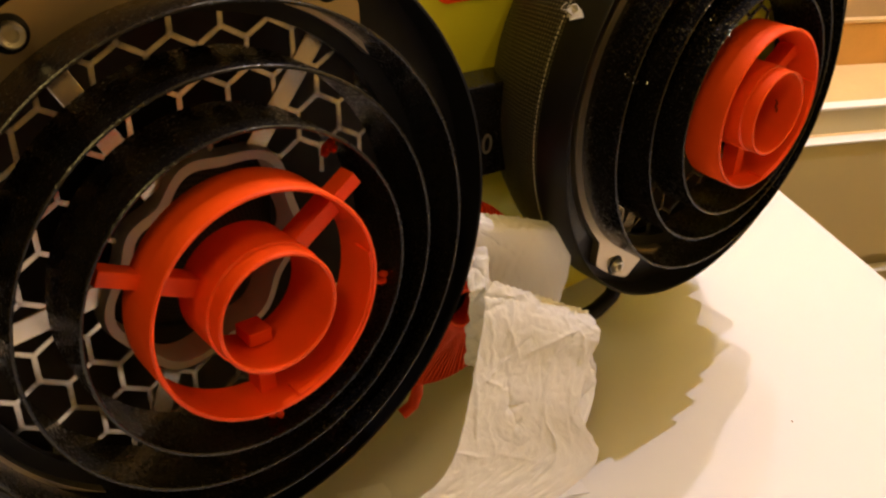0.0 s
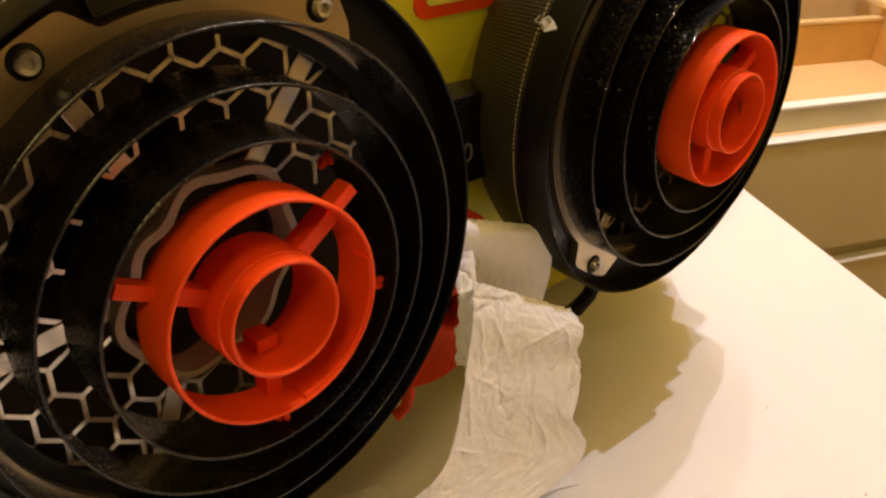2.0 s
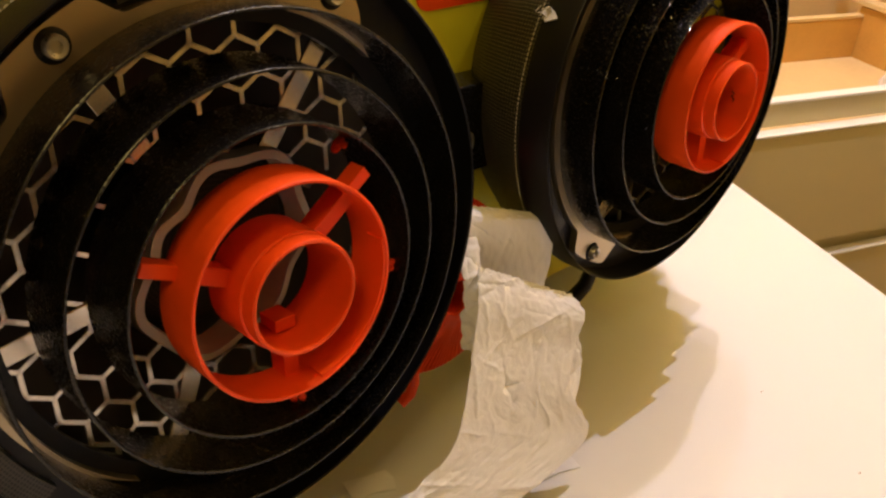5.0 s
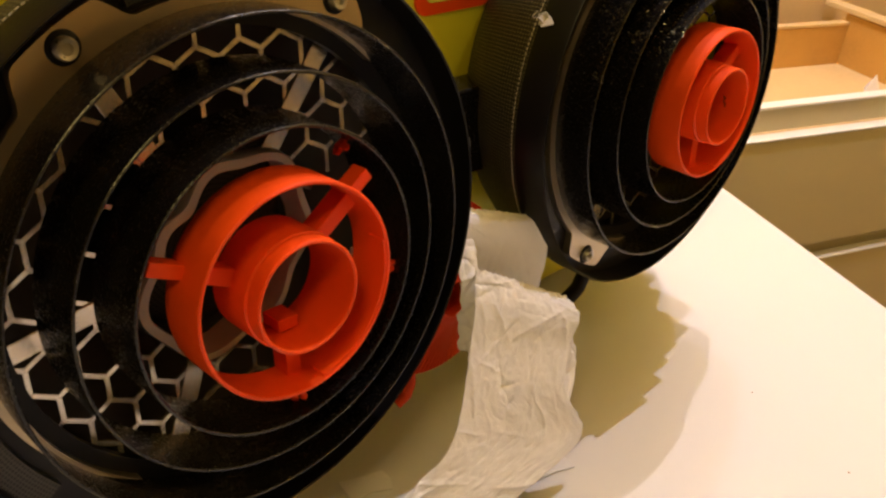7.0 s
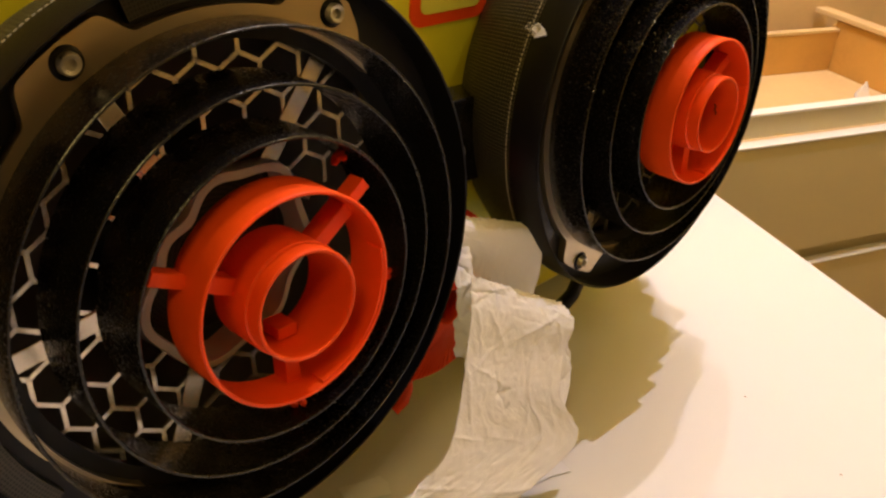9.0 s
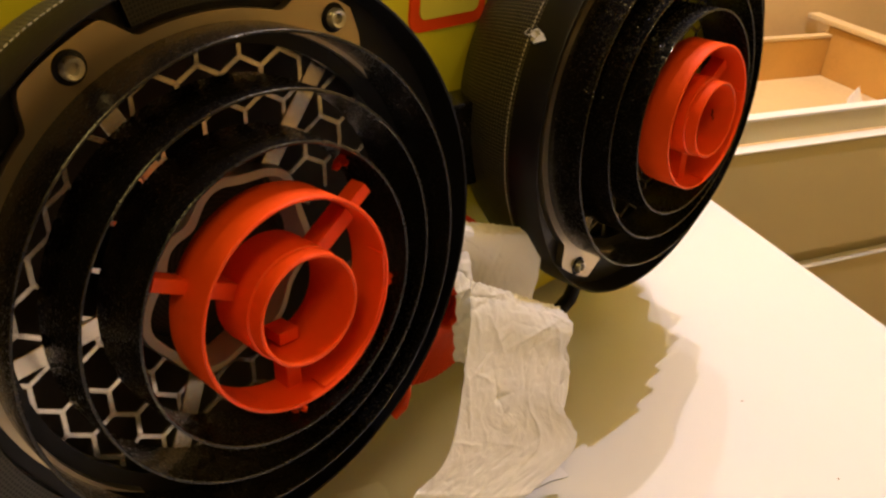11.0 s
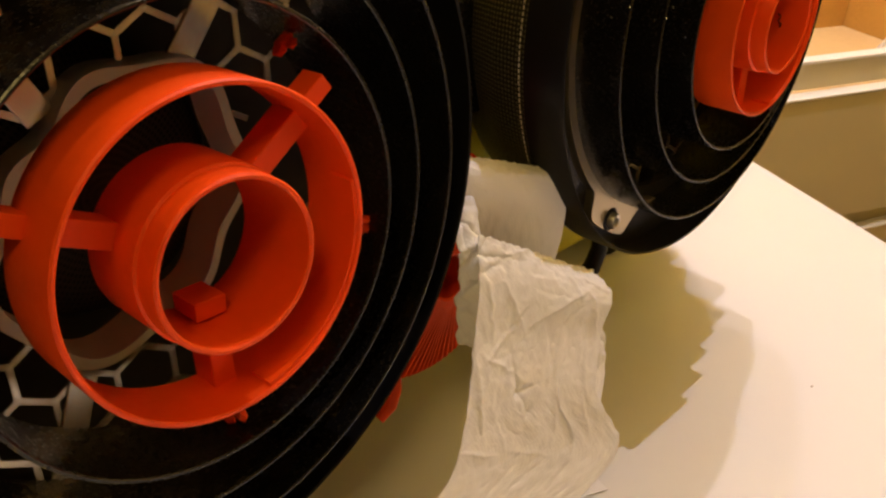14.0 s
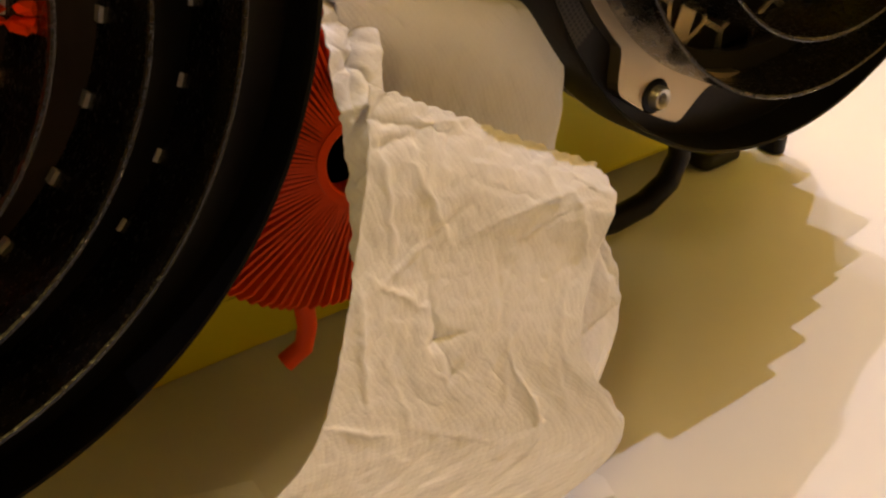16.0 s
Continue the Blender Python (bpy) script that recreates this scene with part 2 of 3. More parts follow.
def dresser():
    D = 1.05
    m = Matrix((DRAW, BACK, Vector((0, 0, 1)))).transposed().to_4x4()
    m.translation = BACK * D + Vector((0, 0, -0.72))
    d = thing("dresser", m, "cream dresser with an open wooden drawer", "dresser")
    part("carcass", box(0.25, 1.80, 0.03, 0.46, 0.05, 0.70), CREAM, d, bevel=0.002)
    part("back_panel", box(0.20, 2.10, 0.47, 0.49, 0.0, 1.25), PINE, d)
    part("side_panel", box(1.80, 1.82, 0.05, 0.468, 0.0, 0.80), WOOD, d, bevel=0.002)
    for z0, z1, lip in ((0.18, 0.454, 0.4555), (0.497, 0.740, 0.7415)):
        front = part("drawer_front", box(0.25, 1.80, 0.0, 0.02, z0, z1), CREAM, d, bevel=0.002)
        part("lip", box(0.25, 1.80, -0.004, 0.022, lip, lip + 0.005), WHITE, front, "white top edge", bevel=0.002)
    drawer = part("open_drawer", box(0.25, 1.725, 0.026, 0.045, 0.748, 0.792), CREAM, d, "open drawer of cream front and bare pine inside", bevel=0.001)
    part("lip", box(0.25, 1.76, 0.018, 0.042, 0.7935, 0.800), WHITE, drawer, "white top edge", bevel=0.002)
    part("drawer_bottom", box(0.25, 1.724, 0.047, 0.379, 0.712, 0.72), PINE, drawer, "bare pine bottom")
    part("drawer_back", box(0.25, 1.724, 0.38, 0.395, 0.705, 0.812), WOOD, drawer, "orange pine back", bevel=0.001)
    part("back_edge", box(0.25, 1.724, 0.378, 0.397, 0.813, 0.819), PINE, drawer)
    part("drawer_side", box(1.726, 1.744, 0.047, 0.395, 0.705, 0.835), WOOD, drawer, "orange pine side", bevel=0.001)
    part("side_edge", box(1.718, 1.756, 0.03, 0.46, 0.838, 0.850), PINE, drawer, "pale pine rail", bevel=0.002)


def folded_paper():
    bm = bmesh.new()
    a, b, c, e = (bm.verts.new(v) for v in ((-0.022, -0.004, 0), (0.020, 0.006, 0), (0.004, 0.012, 0.038), (-0.006, 0.03, 0)))
    for f in ((a, b, c), (b, e, c), (e, a, c), (a, e, b)):
        bm.faces.new(f)
    ob = part("folded_paper", bm, WHITE, bevel=0.001)
    ob.location = DRAW * 1.645 + BACK * 1.250 + Vector((0, 0, 0.0005))
    tagged(ob, "small white folded paper standing in the open drawer", "paper")


room()
table()
dresser()
folded_paper()

# ---------------------------------------------------------------- the yellow unit with two drums
F_SHELL = basis(C_LEFT, 43.0, 0.0)
BASE = Vector((0.263, -0.3050, -0.29))
unit = thing("twin_drum_unit", F_SHELL @ Matrix.Translation(BASE), "yellow plastic unit with two black drums on its front", "appliance")
INV = unit.matrix_basis.inverted()


def on_unit(name, bm, mat, frame_m=None, label="", smooth=False, bevel=0.0, parent=None):
    bm.transform(INV @ (frame_m or F_SHELL))
    return part(name, bm, mat, parent or unit, label, smooth, bevel)


def rounded(x0, x1, y0, y1, r, z0, z1, n=8):
    """A block with rounded upright corners, seen along z."""
    bm = bmesh.new()
    ring = []
    for cx, cy, a in ((x1 - r, y1 - r, 0), (x0 + r, y1 - r, 90), (x0 + r, y0 + r, 180), (x1 - r, y0 + r, 270)):
        for i in range(n + 1):
            b = radians(a + 90 * i / n)
            ring.append((cx + r * math.cos(b), cy + r * math.sin(b)))
    lo = [bm.verts.new((x, y, z0)) for x, y in ring]
    hi = [bm.verts.new((x, y, z1)) for x, y in ring]
    k = len(ring)
    for i in range(k):
        bm.faces.new((lo[i], lo[(i + 1) % k], hi[(i + 1) % k], hi[i]))
    bm.faces.new(lo)
    bm.faces.new(hi)
    return bm


def plan_block(x0, x1, z0, z1, r, y0, y1):
    """An upright block, rounded in plan."""
    bm = bmesh.new()
    ring = []
    for cx, cz, a in ((x1 - r, z1 - r, 0), (x0 + r, z1 - r, 90), (x0 + r, z0 + r, 180), (x1 - r, z0 + r, 270)):
        for i in range(13):
            b = radians(a + 90 * i / 12)
            ring.append((cx + r * math.cos(b), cz + r * math.sin(b)))
    lo = [bm.verts.new((x, y0, z)) for x, z in ring]
    hi = [bm.verts.new((x, y1, z)) for x, z in ring]
    k = len(ring)
    for i in range(k):
        bm.faces.new((lo[i], lo[(i + 1) % k], hi[(i + 1) % k], hi[i]))
    bm.faces.new(lo)
    bm.faces.new(hi)
    return bm


FEET = ((0.628, -0.172, 0.024), (0.686, -0.157, 0.008))


def shell():
    """The yellow body: a wide upper part on a narrower base, with a black strap round the base's corner."""
    on_unit("shell", plan_block(-0.20, 0.74, -0.42, -0.178, 0.06, -0.282, 0.40), YELLOW, bevel=0.006, smooth=True, label="yellow plastic shell")
    on_unit("base", plan_block(-0.199, 0.506, -0.41, -0.1772, 0.03, -0.3035, -0.262), YELLOW, bevel=0.0004, smooth=True, label="yellow plastic base")
    # unseen block added behind the right drum to close the shadow under it
    on_unit("shade_block", plan_block(0.60, 0.70, -0.1772, -0.104, 0.02, -0.21, 0.22), YELLOW, bevel=0.004, smooth=True, label="hidden yellow block that shades the table")
    run = [(0.405, -0.290, -0.172), (0.43, -0.287, -0.142), (0.465, -0.285, -0.132), (0.495, -0.279, -0.129), (0.514, -0.266, -0.127), (0.523, -0.247, -0.127), (0.522, -0.225, -0.130), (0.516, -0.203, -0.142), (0.512, -0.190, -0.176)]
    on_unit("strap", tube(run, [0.008, 0.009, 0.0095, 0.0095, 0.009, 0.0085, 0.008, 0.008, 0.008], 12), RUBBER, smooth=True)
    for x, z, w in FEET:
        on_unit("rubber_foot", plan_block(x - w, x + w, z - 0.012, z + 0.012, 0.008, -0.304, -0.290), RUBBER, bevel=0.003)


shell()
on_unit("bracket", rounded(0.17, 0.345, -0.037, 0.044, 0.006, -0.192, -0.150), BLACK, F_FAN, bevel=0.002)
sticker = on_unit("sticker", rounded(0.255, 0.353, 0.088, 0.180, 0.014, -0.178, -0.1755), RED, label="red bordered yellow sticker")
on_unit("sticker_panel", rounded(0.266, 0.343, 0.099, 0.169, 0.008, -0.1755, -0.1745), LEMON, parent=sticker)


def glyph(F, x, y, z, h, text):
    cu = bpy.data.curves.new("marking", "FONT")
    cu.body, cu.size, cu.extrude, cu.align_x, cu.align_y = text, h * 1.4, 0.0002, "CENTER", "CENTER"
    tmp = bpy.data.objects.new("marking", cu)
    me = bpy.data.meshes.new_from_object(tmp)
    bpy.data.objects.remove(tmp)
    bm = bmesh.new()
    bm.from_mesh(me)
    bm.transform(Matrix.Translation((x, y, z)))
    on_unit("marking", bm, PRINT, F, "white printed number")


# hidden cylinder added behind the fan to stop spots lighting the table below
on_unit("light_block", lathe([(0.0001, -0.19), (0.078, -0.19), (0.082, -0.137), (0.0001, -0.137)], 48), RUBBER, F_FAN @ Matrix.Translation((0.235, -0.13, 0)), smooth=True)
glyph(F_FAN, 0.284, -0.0085, -0.1496, 0.018, "10")

BARS = (53, 119, 189, 250)
BOLTS = {61: 0.179, 121: 0.179, 239: 0.181}


def wavy(a):
    return 0.0615 + 0.009 * math.cos(2 * (a - radians(50))) - 0.008 * math.cos(a - radians(120))


def drum(F, back, bolts, a1, taper):
    """Black housing, crescent metal face plate with bolts, honeycomb grille and the dish behind it."""
    on_unit("front_band", lathe([(0.1993, -0.054), (0.1998, -0.0508), (0.2010, -0.0500), (0.2022, -0.052), (0.2022, -0.083), (0.1993, -0.083)]), RUBBER, F, smooth=True)
    on_unit("housing", lathe([(0.2015, -0.0835), (0.1985, -0.11), (0.190, -0.14), (0.178, -0.162), (0.165, back), (0.157, back), (0.180, -0.13), (0.19, -0.0835)]), FABRIC, F, "black woven drum housing", smooth=True)
    # stitched seam round the housing
    bm = bmesh.new()
    for i in range(300):
        a = radians(1.2 * i)
        box(-0.0013, 0.0013, -0.0003, 0.0003, -0.0004, 0.0004, bm, Matrix.Rotation(a, 4, "Z") @ Matrix.Translation((0, 0.2013, -0.0875)))
    tagged(on_unit("stitching", bm, THREAD, F, "pale stitched seam"), kind="stuff")
    on_unit("face_ring", lathe([(0.150, -0.0756), (0.1994, -0.0756), (0.1994, -0.0825), (0.150, -0.0825)]), RUBBER, F, smooth=True)
    # crescent plate: narrow band, with lobes at the bolts, thinning out at both ends
    bm = bmesh.new()
    n, a0 = 220, 44
    rows = []
    for i in range(n + 1):
        d = a0 + (a1 - a0) * i / n
        lobe = max(max(min(2.2 - abs(d - q) / 6.5, 1), 0) for q in bolts)
        lobe = lobe * lobe * (3 - 2 * lobe)
        end = min(1, (d - a0) / 14, (a1 - d) / taper)
        outer = 0.1720 + 0.0185 * lobe
        inner = 0.160
        outer = inner + (outer - inner) * max(end, 0.02)
        a = radians(d)
        rows.append([bm.verts.new((r * math.cos(a), r * math.sin(a), z)) for r, z in ((inner, -0.0675), (outer, -0.0675), (outer, -0.0755), (inner, -0.0755))])
    for p, q in zip(rows, rows[1:]):
        for j in range(4):
            bm.faces.new((p[j], q[j], q[(j + 1) % 4], p[(j + 1) % 4]))
    bm.faces.new(rows[0])
    bm.faces.new(rows[-1])
    plate = on_unit("face_plate", bm, METAL, F, "pale metal face plate", bevel=0.0012)
    for d, half in ((93.5, 14), (157, 18), (200, 18)):
        on_unit("insert", lathe([(0.1765, -0.0700), (0.1772, -0.0692), (0.1950, -0.0692), (0.1957, -0.0700), (0.1957, -0.0755), (0.1765, -0.0755)], 40, d - half, d + half), PERFO, F, "perforated dark insert")
    for d in bolts:
        a = radians(d)
        M = F @ Matrix.Translation((BOLTS[d] * math.cos(a), BOLTS[d] * math.sin(a), -0.0675))
        on_unit("bolt_recess", lathe([(0.0001, 0.0012), (0.0085, 0.0012), (0.0098, 0.0002), (0.0098, -0.002), (0.0001, -0.002)], 32), RUBBER, M, smooth=True, parent=plate)
        on_unit("bolt", lathe([(0.0001, 0.0016), (0.0034, 0.0016), (0.0034, 0.0055), (0.0056, 0.0062), (0.0066, 0.005), (0.0066, 0.001), (0.0001, 0.001)], 24), STEEL, M, smooth=True, parent=plate)
    on_unit("dish", lathe([(0.164, -0.112), (0.10, -0.128), (0.07, -0.150), (0.0001, -0.155), (0.0001, -0.170), (0.07, -0.165), (0.164, -0.122)], 96), CONE, F, "brown-grey dish behind the grille", smooth=True)
    # black perforated dome in the middle
    prof = [(0.068 * math.cos(radians(b)), -0.124 + 0.026 * math.sin(radians(b))) for b in range(0, 90, 10)] + [(0.0005, -0.098), (0.0005, -0.124)]
    on_unit("dome", lathe(prof, 64), DOME, F, "black perforated dome", smooth=True)
    # honeycomb of narrow metal bars
    bm = bmesh.new()
    s, w, t = 0.0179, 0.0016, 0.0022
    done = set()
    for i in range(-3, 11):
        for j in range(-5, 10):
            cx, cy = -0.124 + s * math.sqrt(3) * (i + 0.5 * (j % 2)), -0.0434 + 1.5 * s * j
            vs = [(cx + s * math.cos(radians(60 * q + 30)), cy + s * math.sin(radians(60 * q + 30))) for q in range(6)]
            for q in range(6):
                p0, p1 = vs[q], vs[(q + 1) % 6]
                mx, my = (p0[0] + p1[0]) / 2, (p0[1] + p1[1]) / 2
                key = (round(mx * 2000), round(my * 2000))
                rr = math.hypot(mx, my)
                turn = math.degrees(math.atan2(my, mx))
                # no bars on the side turned to the other drum
                if key in done or -62 < turn < 16 or not wavy(radians(turn)) + 0.004 < rr < 0.163:
                    continue
                done.add(key)
                a = math.atan2(p1[1] - p0[1], p1[0] - p0[0])
                L = s / 2 + w * 0.3
                box(-L, L, -w, w, -t, 0, bm, Matrix.Rotation(radians(1.1), 4, "Z") @ Matrix.Translation((mx, my, -0.092)) @ Matrix.Rotation(a, 4, "Z"))
    grille = on_unit("grille", bm, GRILLE, F, "pale metal honeycomb grille")
    for d in BARS:
        a = radians(d)
        r0 = wavy(a) + 0.004
        on_unit("grille_bar", box(r0, 0.163, -0.0072, 0.0072, -0.0935, -0.0905, None, Matrix.Rotation(a, 4, "Z")), GRILLE, F, bevel=0.0008, parent=grille)
    # wavy upright collar round the dome
    bm = bmesh.new()
    rows = []
    for i in range(144):
        a = radians(2.5 * i)
        r = wavy(a) + 0.0030 * math.cos(7 * a + 0.6)
        rows.append([bm.verts.new((q * math.cos(a), q * math.sin(a), z)) for q, z in ((r - 0.002, -0.082), (r + 0.004, -0.0835), (r + 0.0055, -0.096), (r - 0.002, -0.108))])
    for p, q in zip(rows, rows[1:] + rows[:1]):
        for j in range(4):
            bm.faces.new((p[j], q[j], q[(j + 1) % 4], p[(j + 1) % 4]))
    on_unit("collar", bm, WHITE, F, "wavy white collar", smooth=True, parent=grille)


drum(F_LEFT, -0.205, (61, 121), 236, 50)
drum(F_RIGHT, -0.178, (61, 121, 239), 262, 14)


def stuck_scrap():
    rng = random.Random(9)
    bm = bmesh.new()
    for k in range(5):
        box(-0.006 + rng.uniform(0, 0.005), 0.004 + rng.uniform(0, 0.004), -0.005, 0.004 + rng.uniform(0, 0.003), 0, 0.0012, bm,
            Matrix.Rotation(rng.uniform(-0.7, 0.7), 4, "X") @ Matrix.Rotation(rng.uniform(-0.8, 0.8), 4, "Y") @ Matrix.Rotation(rng.uniform(0, 3), 4, "Z"))
    a = radians(153)
    tube([(0.002, 0, 0.002), (0.006, 0.003, 0.008), (0.011, 0.002, 0.005), (0.009, -0.004, 0.003)], 0.0004, 6, bm)
    bm.transform(Matrix.Translation((0.2022 * math.cos(a), 0.2022 * math.sin(a), -0.078)) @ Matrix.Rotation(a, 4, "Z") @ Matrix.Rotation(radians(90), 4, "Y"))
    on_unit("tape_scrap", bm, PLASTIC, F_RIGHT, "torn clear tape scrap")


stuck_scrap()


# ---------------------------------------------------------------- stepped ring cones
def ring_cone():
    c = thing("ring_cone", F_LEFT, "stepped cone of black printed rings round a bright red core", "printed cone", "ring cones on the drums")
    w = 0.0022
    for r, h, e in ((0.1649, 0.0313, 0.083), (0.1321, 0.0237, 0.074), (0.1023, 0.0134, 0.064)):
        ring = part("black_ring", lathe([(r, -h - 0.0006), (r, -e), (r - w, -e), (r - w, -h - 0.0006), (r - w * 0.7, -h), (r - w * 0.3, -h)], 160), BLACK, c, smooth=True)
        # pale squares on the inside of the wall
        if r > 0.1:
            for k in range(4):
                a = radians(-13.7 - 10.4 * k if r > 0.15 else -16.4 - 12.9 * k)
                part("pale_square", box(-0.0012, 0.0006, -0.0026, 0.0026, -0.0795 if r > 0.15 else -0.0722, -0.0745 if r > 0.15 else -0.0675, None, Matrix.Rotation(a, 4, "Z") @ Matrix.Translation((r - w - 0.0004, 0, 0))), WHITE, ring)
    R, q, g = 0.0717, 0.0026, 0.0008
    core = part("core_ring", lathe([(R, -g), (R, -0.036), (R - q, -0.036), (R - q, -g), (R - q + g, 0), (R - g, 0)], 160), RED, c, "red outer core ring", smooth=True)
    part("ledge", lathe([(R - q, -0.0015), (R - q, -0.016), (R - q - 0.0016, -0.016), (R - q - 0.0016, -0.0015)], 40, -78, 12), RED, core)
    R, f = 0.0373, 0.0079
    inner = part("inner_ring", lathe([(R, f - g), (R, -0.039), (R - q, -0.039), (R - q, f - g), (R - q + g, f), (R - g, f)], 120), RED, c, "red inner core ring", smooth=True)
    part("sleeve", lathe([(R, -0.004), (R + 0.0012, -0.005), (R + 0.0012, -0.039), (R, -0.039)], 120), RED, inner, smooth=True)
    part("block", box(-0.0075, 0.0075, -0.033, -0.0245, -0.036, -0.018), RED, inner, bevel=0.0006)
    for a, out in ((36, 0.091), (156, 0.094), (273, 0.068)):
        m = Matrix.Rotation(radians(a), 4, "Z")
        part("spoke", box(0.0362, 0.0702, -0.0055, 0.0055, -0.0355, -0.020, None, m), RED, c, bevel=0.0006)
        if out > 0.07:
            part("strut", box(0.0712, out, -0.0045, 0.0045, -0.0355, -0.022, None, m), RED, c, bevel=0.0006)
    # torn glue bits where the core meets the innermost black ring
    rng = random.Random(4)
    for a in (-15, -83, 47):
        bm = bmesh.new()
        for k in range(5):
            d = radians(a + rng.uniform(-2.5, 2.5))
            rr, z, sz = rng.uniform(0.092, 0.0995), rng.uniform(-0.05, -0.022), rng.uniform(0.0015, 0.0038)
            bmesh.ops.create_icosphere(bm, subdivisions=1, radius=sz, matrix=Matrix.Translation((rr * math.cos(d), rr * math.sin(d), z)) @ Matrix.Rotation(d, 4, "Z") @ Matrix.Diagonal((1.3, 0.8, rng.uniform(0.8, 1.8), 1)))
        part("glue_bit", bm, RED, c, "torn red glue bits")
    bm = bmesh.new()
    for k in range(46):
        d = radians(-78 + rng.uniform(-14, 30) * rng.random())
        rr, z = 0.0995 - rng.random() * 0.0015, rng.uniform(-0.06, -0.03)
        bmesh.ops.create_icosphere(bm, subdivisions=1, radius=rng.uniform(0.0004, 0.0011), matrix=Matrix.Translation((rr * math.cos(d), rr * math.sin(d), z)))
    tagged(part("dried_glue", bm, BLACK, c, "shiny dried glue beads"), kind="stuff")
    return c


cone = ring_cone()
second = copy_thing(cone, F_RIGHT)
# the second cone has no torn bits and no struts
for child in list(second.children):
    if child.name.startswith(("glue_bit", "strut")):
        bpy.data.objects.remove(child)


def glue_specks():
    rng = random.Random(21)
    bm = bmesh.new()
    for k in range(1100):
        r, h, e = rng.choice(((0.1649, 0.0313, 0.083), (0.1321, 0.0237, 0.074), (0.1023, 0.0134, 0.060), (0.2003, 0.052, 0.082)))
        a = radians(rng.gauss(128, 19))
        z = -h - (e - h) * rng.random() ** 1.6
        sz = rng.uniform(0.0004, 0.0013)
        bmesh.ops.create_icosphere(bm, subdivisions=1, radius=sz, matrix=Matrix.Translation((r * math.cos(a), r * math.sin(a), z)) @ Matrix.Rotation(a, 4, "Z") @ Matrix.Diagonal((0.5, 1, rng.uniform(0.7, 2.0), 1)))
    tagged(part("speckled_glue", bm, SHINE, second, "shiny dried glue specks"), kind="stuff")


glue_specks()
part("thread", tube([(0.0322, -0.011, -0.012), (0.0310, -0.008, -0.011), (0.0318, -0.0065, -0.014), (0.0316, -0.003, -0.0125), (0.0325, -0.001, -0.015)], 0.0006, 6), RUBBER, second, "stray black thread")


# ---------------------------------------------------------------- pleated red fan between the drums
def pleated_fan():
    F = F_FAN @ Matrix.Translation((0.231, -0.125, -0.10))
    t = thing("pleated_fan", F, "red pleated printed fan disc with a hooked tail", "fan disc")
    part("disc", lathe([(0.019, -0.013), (0.084, -0.041), (0.084, -0.044), (0.019, -0.016)], 96), RED, t)
    bm = bmesh.new()
    w = 0.0007
    vs = [bm.verts.new((r, y, z)) for r, z in ((0.020, -0.014), (0.020, 0.001), (0.080, -0.019), (0.086, -0.026), (0.086, -0.042)) for y in (-w, w)]
    for k in range(5):
        p, q = 2 * k, 2 * ((k + 1) % 5)
        bm.faces.new((vs[p], vs[p + 1], vs[q + 1], vs[q]))
    bm.faces.new(vs[0::2])
    bm.faces.new(vs[1::2])
    fin = part("fin", bm, RED, t)
    for k in range(1, 96):
        other = new("fin", fin.data)
        other.parent = t
        other.matrix_basis = Matrix.Rotation(2 * math.pi * k / 96 + 0.012 * math.sin(k * 7.3), 4, "Z")
    part("hub", lathe([(0.021, 0.002), (0.021, -0.008), (0.017, -0.02), (0.0155, 0.0), (0.017, 0.002)], 48), RED, t, smooth=True)
    part("tail", tube([(-0.022, -0.078, -0.036), (-0.022, -0.098, -0.036), (-0.025, -0.111, -0.038), (-0.036, -0.118, -0.040)], 0.0055), RED, t, smooth=True)


pleated_fan()


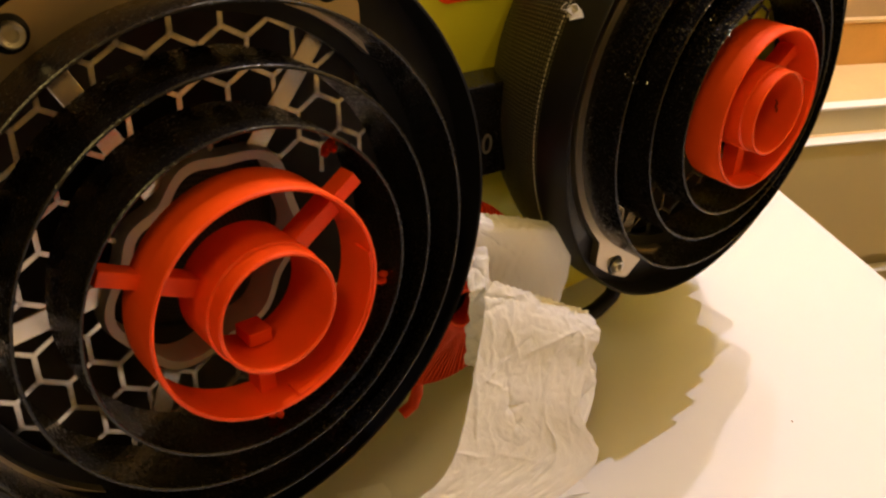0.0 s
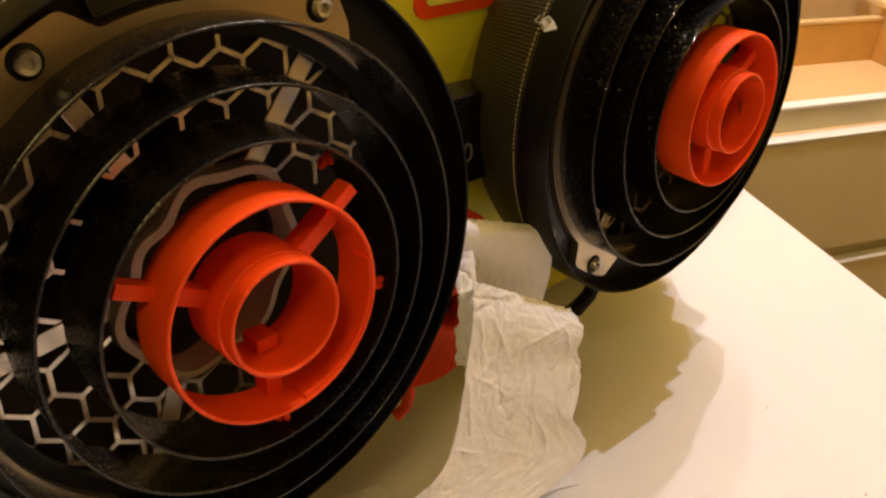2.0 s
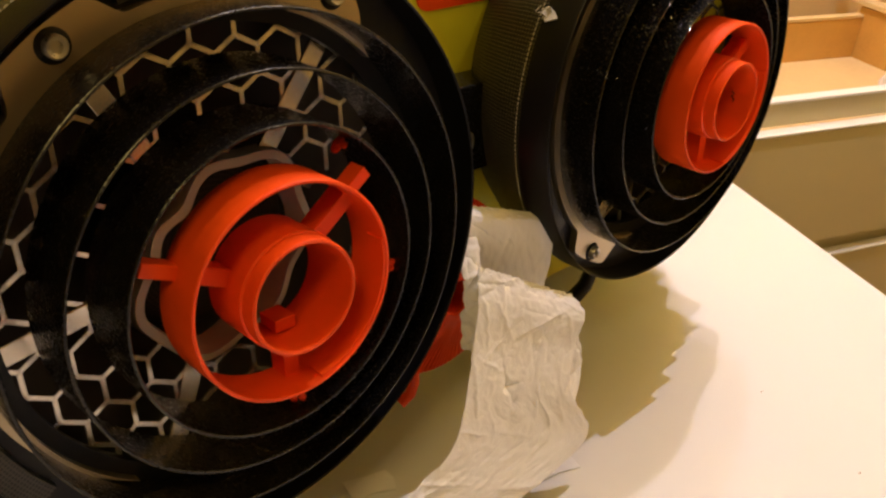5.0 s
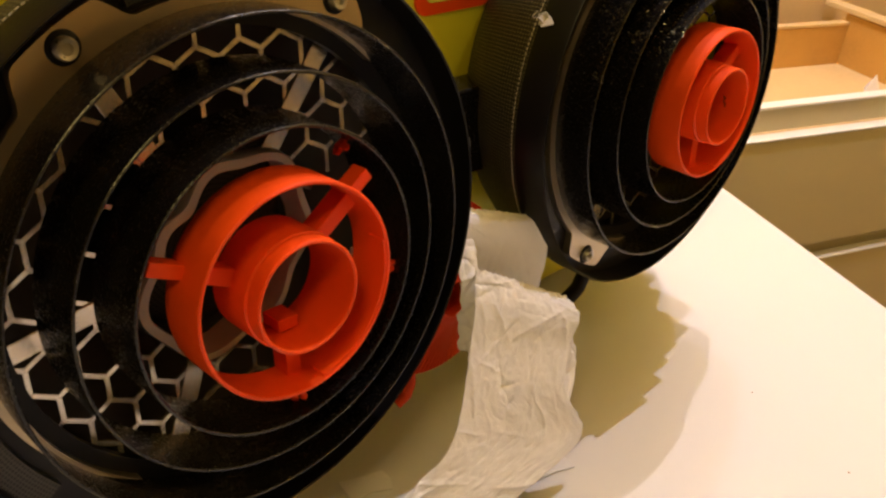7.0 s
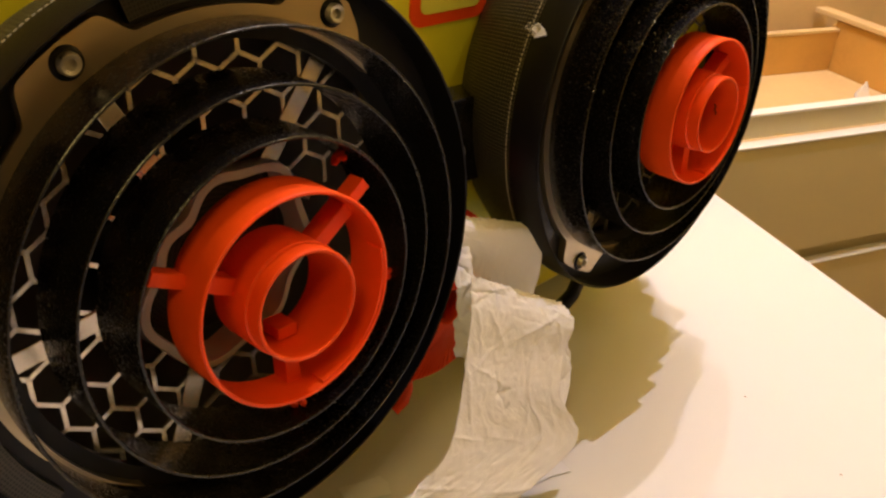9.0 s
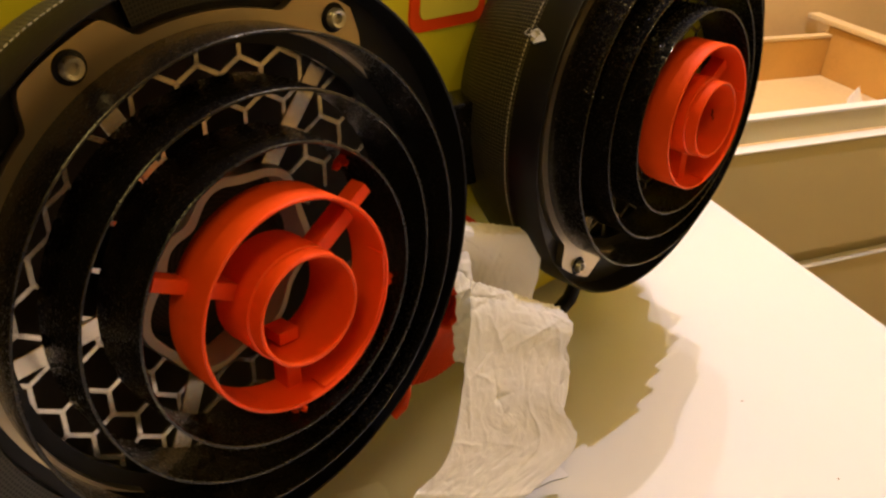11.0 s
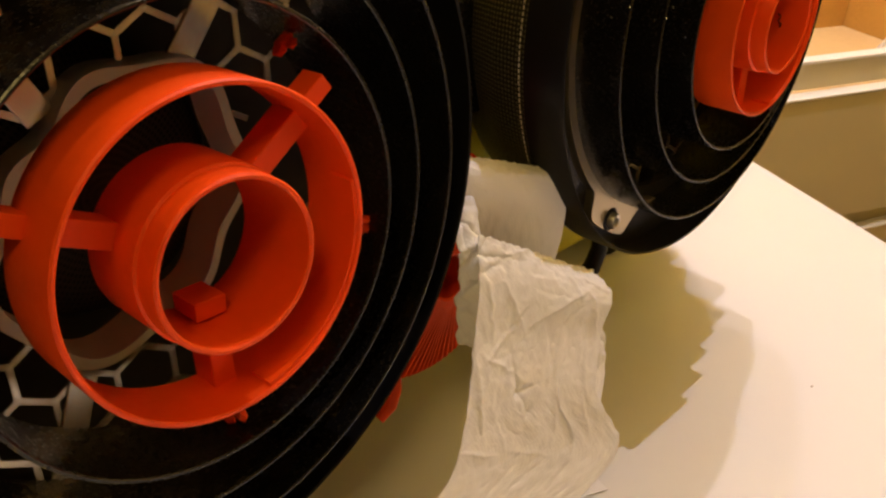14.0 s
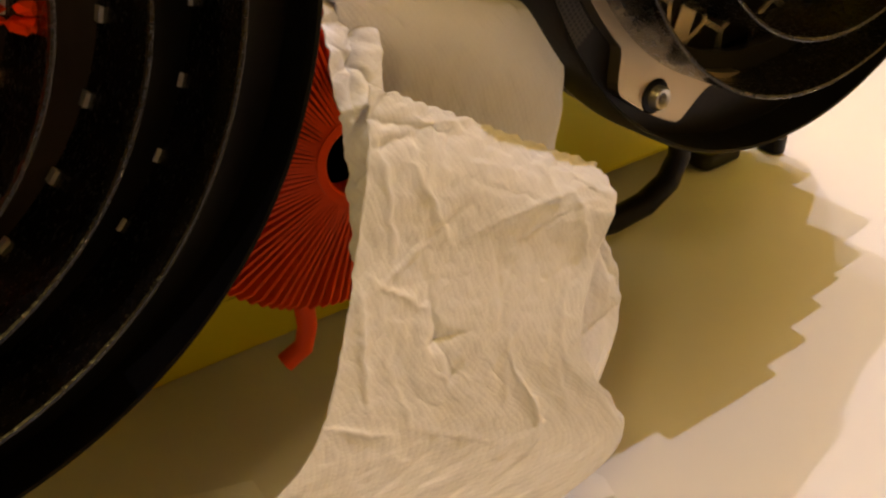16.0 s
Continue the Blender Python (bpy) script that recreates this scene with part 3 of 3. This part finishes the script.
# ---------------------------------------------------------------- tissue
def sheet(bm, rows, nu, nv, amp, seed, creases=14):
    """A crumpled sheet through rows of (left, right) places, smooth along its length."""
    rng = random.Random(seed)
    uv = bm.loops.layers.uv.verify()
    ls, rs = [Vector(a) for a, _ in rows], [Vector(b) for _, b in rows]

    def along(ps, s):
        i = min(int(s), len(ps) - 2)
        q = s - i
        p0, p1, p2, p3 = ps[max(i - 1, 0)], ps[i], ps[i + 1], ps[min(i + 2, len(ps) - 1)]
        return 0.5 * (2 * p1 + (p2 - p0) * q + (2 * p0 - 5 * p1 + 4 * p2 - p3) * q * q + (3 * p1 - p0 - 3 * p2 + p3) * q ** 3)

    wide = (rs[len(rs) // 2] - ls[len(ls) // 2]).length
    tall = sum((b - a).length for a, b in zip(ls, ls[1:]))
    folds = [(rng.uniform(0, wide), rng.uniform(0, tall), rng.uniform(0, math.pi), rng.uniform(0.008, 0.032), rng.uniform(-1, 1), rng.uniform(0.0010, 0.003)) for _ in range(creases)]
    grid = []
    for j in range(nv + 1):
        s = j / nv * (len(rows) - 1)
        l, r = along(ls, s), along(rs, s)
        line = []
        for k in range(nu + 1):
            x, y = k / nu * wide, j / nv * tall
            p = l.lerp(r, k / nu)
            q = Vector((x, y, seed))
            d = noise.noise(q * 16) * 0.7 + noise.noise(q * 40) * 0.22
            d += (abs(noise.noise(q * 55)) - 0.25) * 0.28 + (abs(noise.noise(q * 130)) - 0.25) * 0.16
            for fx, fy, an, ln, ht, wd in folds:
                u, v = (x - fx) * math.cos(an) + (y - fy) * math.sin(an), -(x - fx) * math.sin(an) + (y - fy) * math.cos(an)
                if abs(u) < 3 * ln and abs(v) < 8 * wd:
                    d += ht * 0.8 * math.exp(-abs(v) / wd) * math.exp(-(u / ln) ** 2)
            edge = 0.0015 * noise.noise(Vector((y * 160, seed, x * 160)))
            line.append(bm.verts.new(p + Vector((edge, edge, 0)) + Vector((0.1, 0.15, 1)) * d * amp))
        grid.append(line)
    for j in range(nv):
        for k in range(nu):
            f = bm.faces.new((grid[j][k], grid[j][k + 1], grid[j + 1][k + 1], grid[j + 1][k]))
            f.smooth = True
            for loop, (a, b) in zip(f.loops, ((k, j), (k + 1, j), (k + 1, j + 1), (k, j + 1))):
                loop[uv].uv = (a / nu * wide, b / nv * tall)


def tissue():
    t = thing("tissue", F_FAN @ Matrix.Translation((0.23, -0.12, -0.09)), "crumpled white embossed paper tissue hanging from the red fan", "tissue")
    plies = []
    bm = bmesh.new()
    sheet(bm, [((0.224, -0.034, -0.104), (0.318, -0.068, -0.098)),
               ((0.220, -0.042, -0.089), (0.330, -0.076, -0.087)),
               ((0.225, -0.066, -0.091), (0.338, -0.108, -0.086)),
               ((0.228, -0.104, -0.105), (0.338, -0.156, -0.096))], 70, 90, 0.0012, 12, 10)
    plies.append(("upper_ply", bm))
    bm = bmesh.new()
    sheet(bm, [((0.224, -0.080, -0.068), (0.329, -0.139, -0.053)),
               ((0.214, -0.108, -0.057), (0.319, -0.147, -0.026)),
               ((0.198, -0.146, -0.048), (0.306, -0.172, -0.026)),
               ((0.184, -0.174, -0.039), (0.290, -0.205, -0.016)),
               ((0.170, -0.198, -0.031), (0.303, -0.257, -0.002)),
               ((0.150, -0.216, -0.027), (0.215, -0.276, 0.0)),
               ((0.110, -0.232, -0.027), (0.182, -0.285, 0.004)),
               ((0.070, -0.250, -0.020), (0.148, -0.298, 0.010))], 120, 260, 0.0042, 3, 60)
    plies.append(("hanging_sheet", bm))
    # the side fold and the twisted top
    bm = bmesh.new()
    sheet(bm, [((0.300, -0.163, -0.042), (0.325, -0.168, -0.040)), ((0.290, -0.188, -0.034), (0.334, -0.194, -0.040)),
               ((0.280, -0.212, -0.028), (0.333, -0.220, -0.038)), ((0.278, -0.234, -0.020), (0.304, -0.243, -0.020))], 40, 60, 0.004, 8, 8)
    plies.append(("side_fold", bm))
    bm = bmesh.new()
    sheet(bm, [((0.220, -0.045, -0.090), (0.243, -0.050, -0.092)), ((0.214, -0.064, -0.080), (0.240, -0.070, -0.082)),
               ((0.212, -0.082, -0.074), (0.234, -0.086, -0.074)), ((0.213, -0.108, -0.074), (0.229, -0.106, -0.066)),
               ((0.214, -0.130, -0.076), (0.222, -0.130, -0.058)), ((0.209, -0.155, -0.074), (0.212, -0.156, -0.056))], 40, 90, 0.0055, 5, 20)
    plies.append(("twisted_top", bm))
    for name, bm in plies:
        bm.transform(Matrix.Translation((-0.23, 0.12, 0.09)))
        me = bpy.data.meshes.new(name)
        bm.to_mesh(me)
        bm.free()
        me.materials.append(PAPER)
        ob = new(name, me)
        ob.parent = t
        mod = ob.modifiers.new("thickness", "SOLIDIFY")
        mod.thickness = 0.0005


def scrap(place, size, turn):
    bm = bmesh.new()
    uv = bm.loops.layers.uv.verify()
    rng = random.Random(int(place[0] * 1000))
    ring = [(0.5 * size[0] * x + rng.uniform(-0.003, 0.003), 0.5 * size[1] * y + rng.uniform(-0.003, 0.003)) for x, y in ((-1, -1), (0, -1.05), (1, -0.9), (1.05, 0.1), (0.8, 1), (-0.2, 0.95), (-1, 0.8))]
    top = [bm.verts.new((x, y, 0.0012 + 0.002 * rng.random())) for x, y in ring]
    low = [bm.verts.new((v.co.x, v.co.y, v.co.z - 0.0006)) for v in top]
    bm.faces.new(top)
    bm.faces.new(low[::-1])
    for i in range(7):
        bm.faces.new((top[i], top[(i + 1) % 7], low[(i + 1) % 7], low[i]))
    bm.transform(Matrix.Rotation(radians(turn), 4, "Z"))
    ob = part("paper_scrap", bm, PAPER)
    ob.location = (place[0], place[1], 0.0004)
    tagged(ob, "small torn white paper scrap lying on the table", "paper scrap", "paper scraps")


scrap((0.155, 0.598), (0.040, 0.020), 25)
scrap((-0.022, 0.566), (0.045, 0.026), 25)
tissue()


def crumb(x, y, size):
    bm = bmesh.new()
    bmesh.ops.create_icosphere(bm, subdivisions=2, radius=size, matrix=Matrix.Diagonal((1, 0.8, 0.5, 1)))
    for v in bm.verts:
        v.co *= 1 + 0.3 * noise.noise(v.co * 900)
    ob = part("crumb", bm, FLOOR)
    ob.location = (x, y, size * 0.4)
    tagged(ob, "tiny dark brown crumb lying on the white table", "crumb", "crumbs on the table")


for x, y, size in ((0.401, 0.726, 0.0011), (0.459, 0.605, 0.0012)):
    crumb(x, y, size)
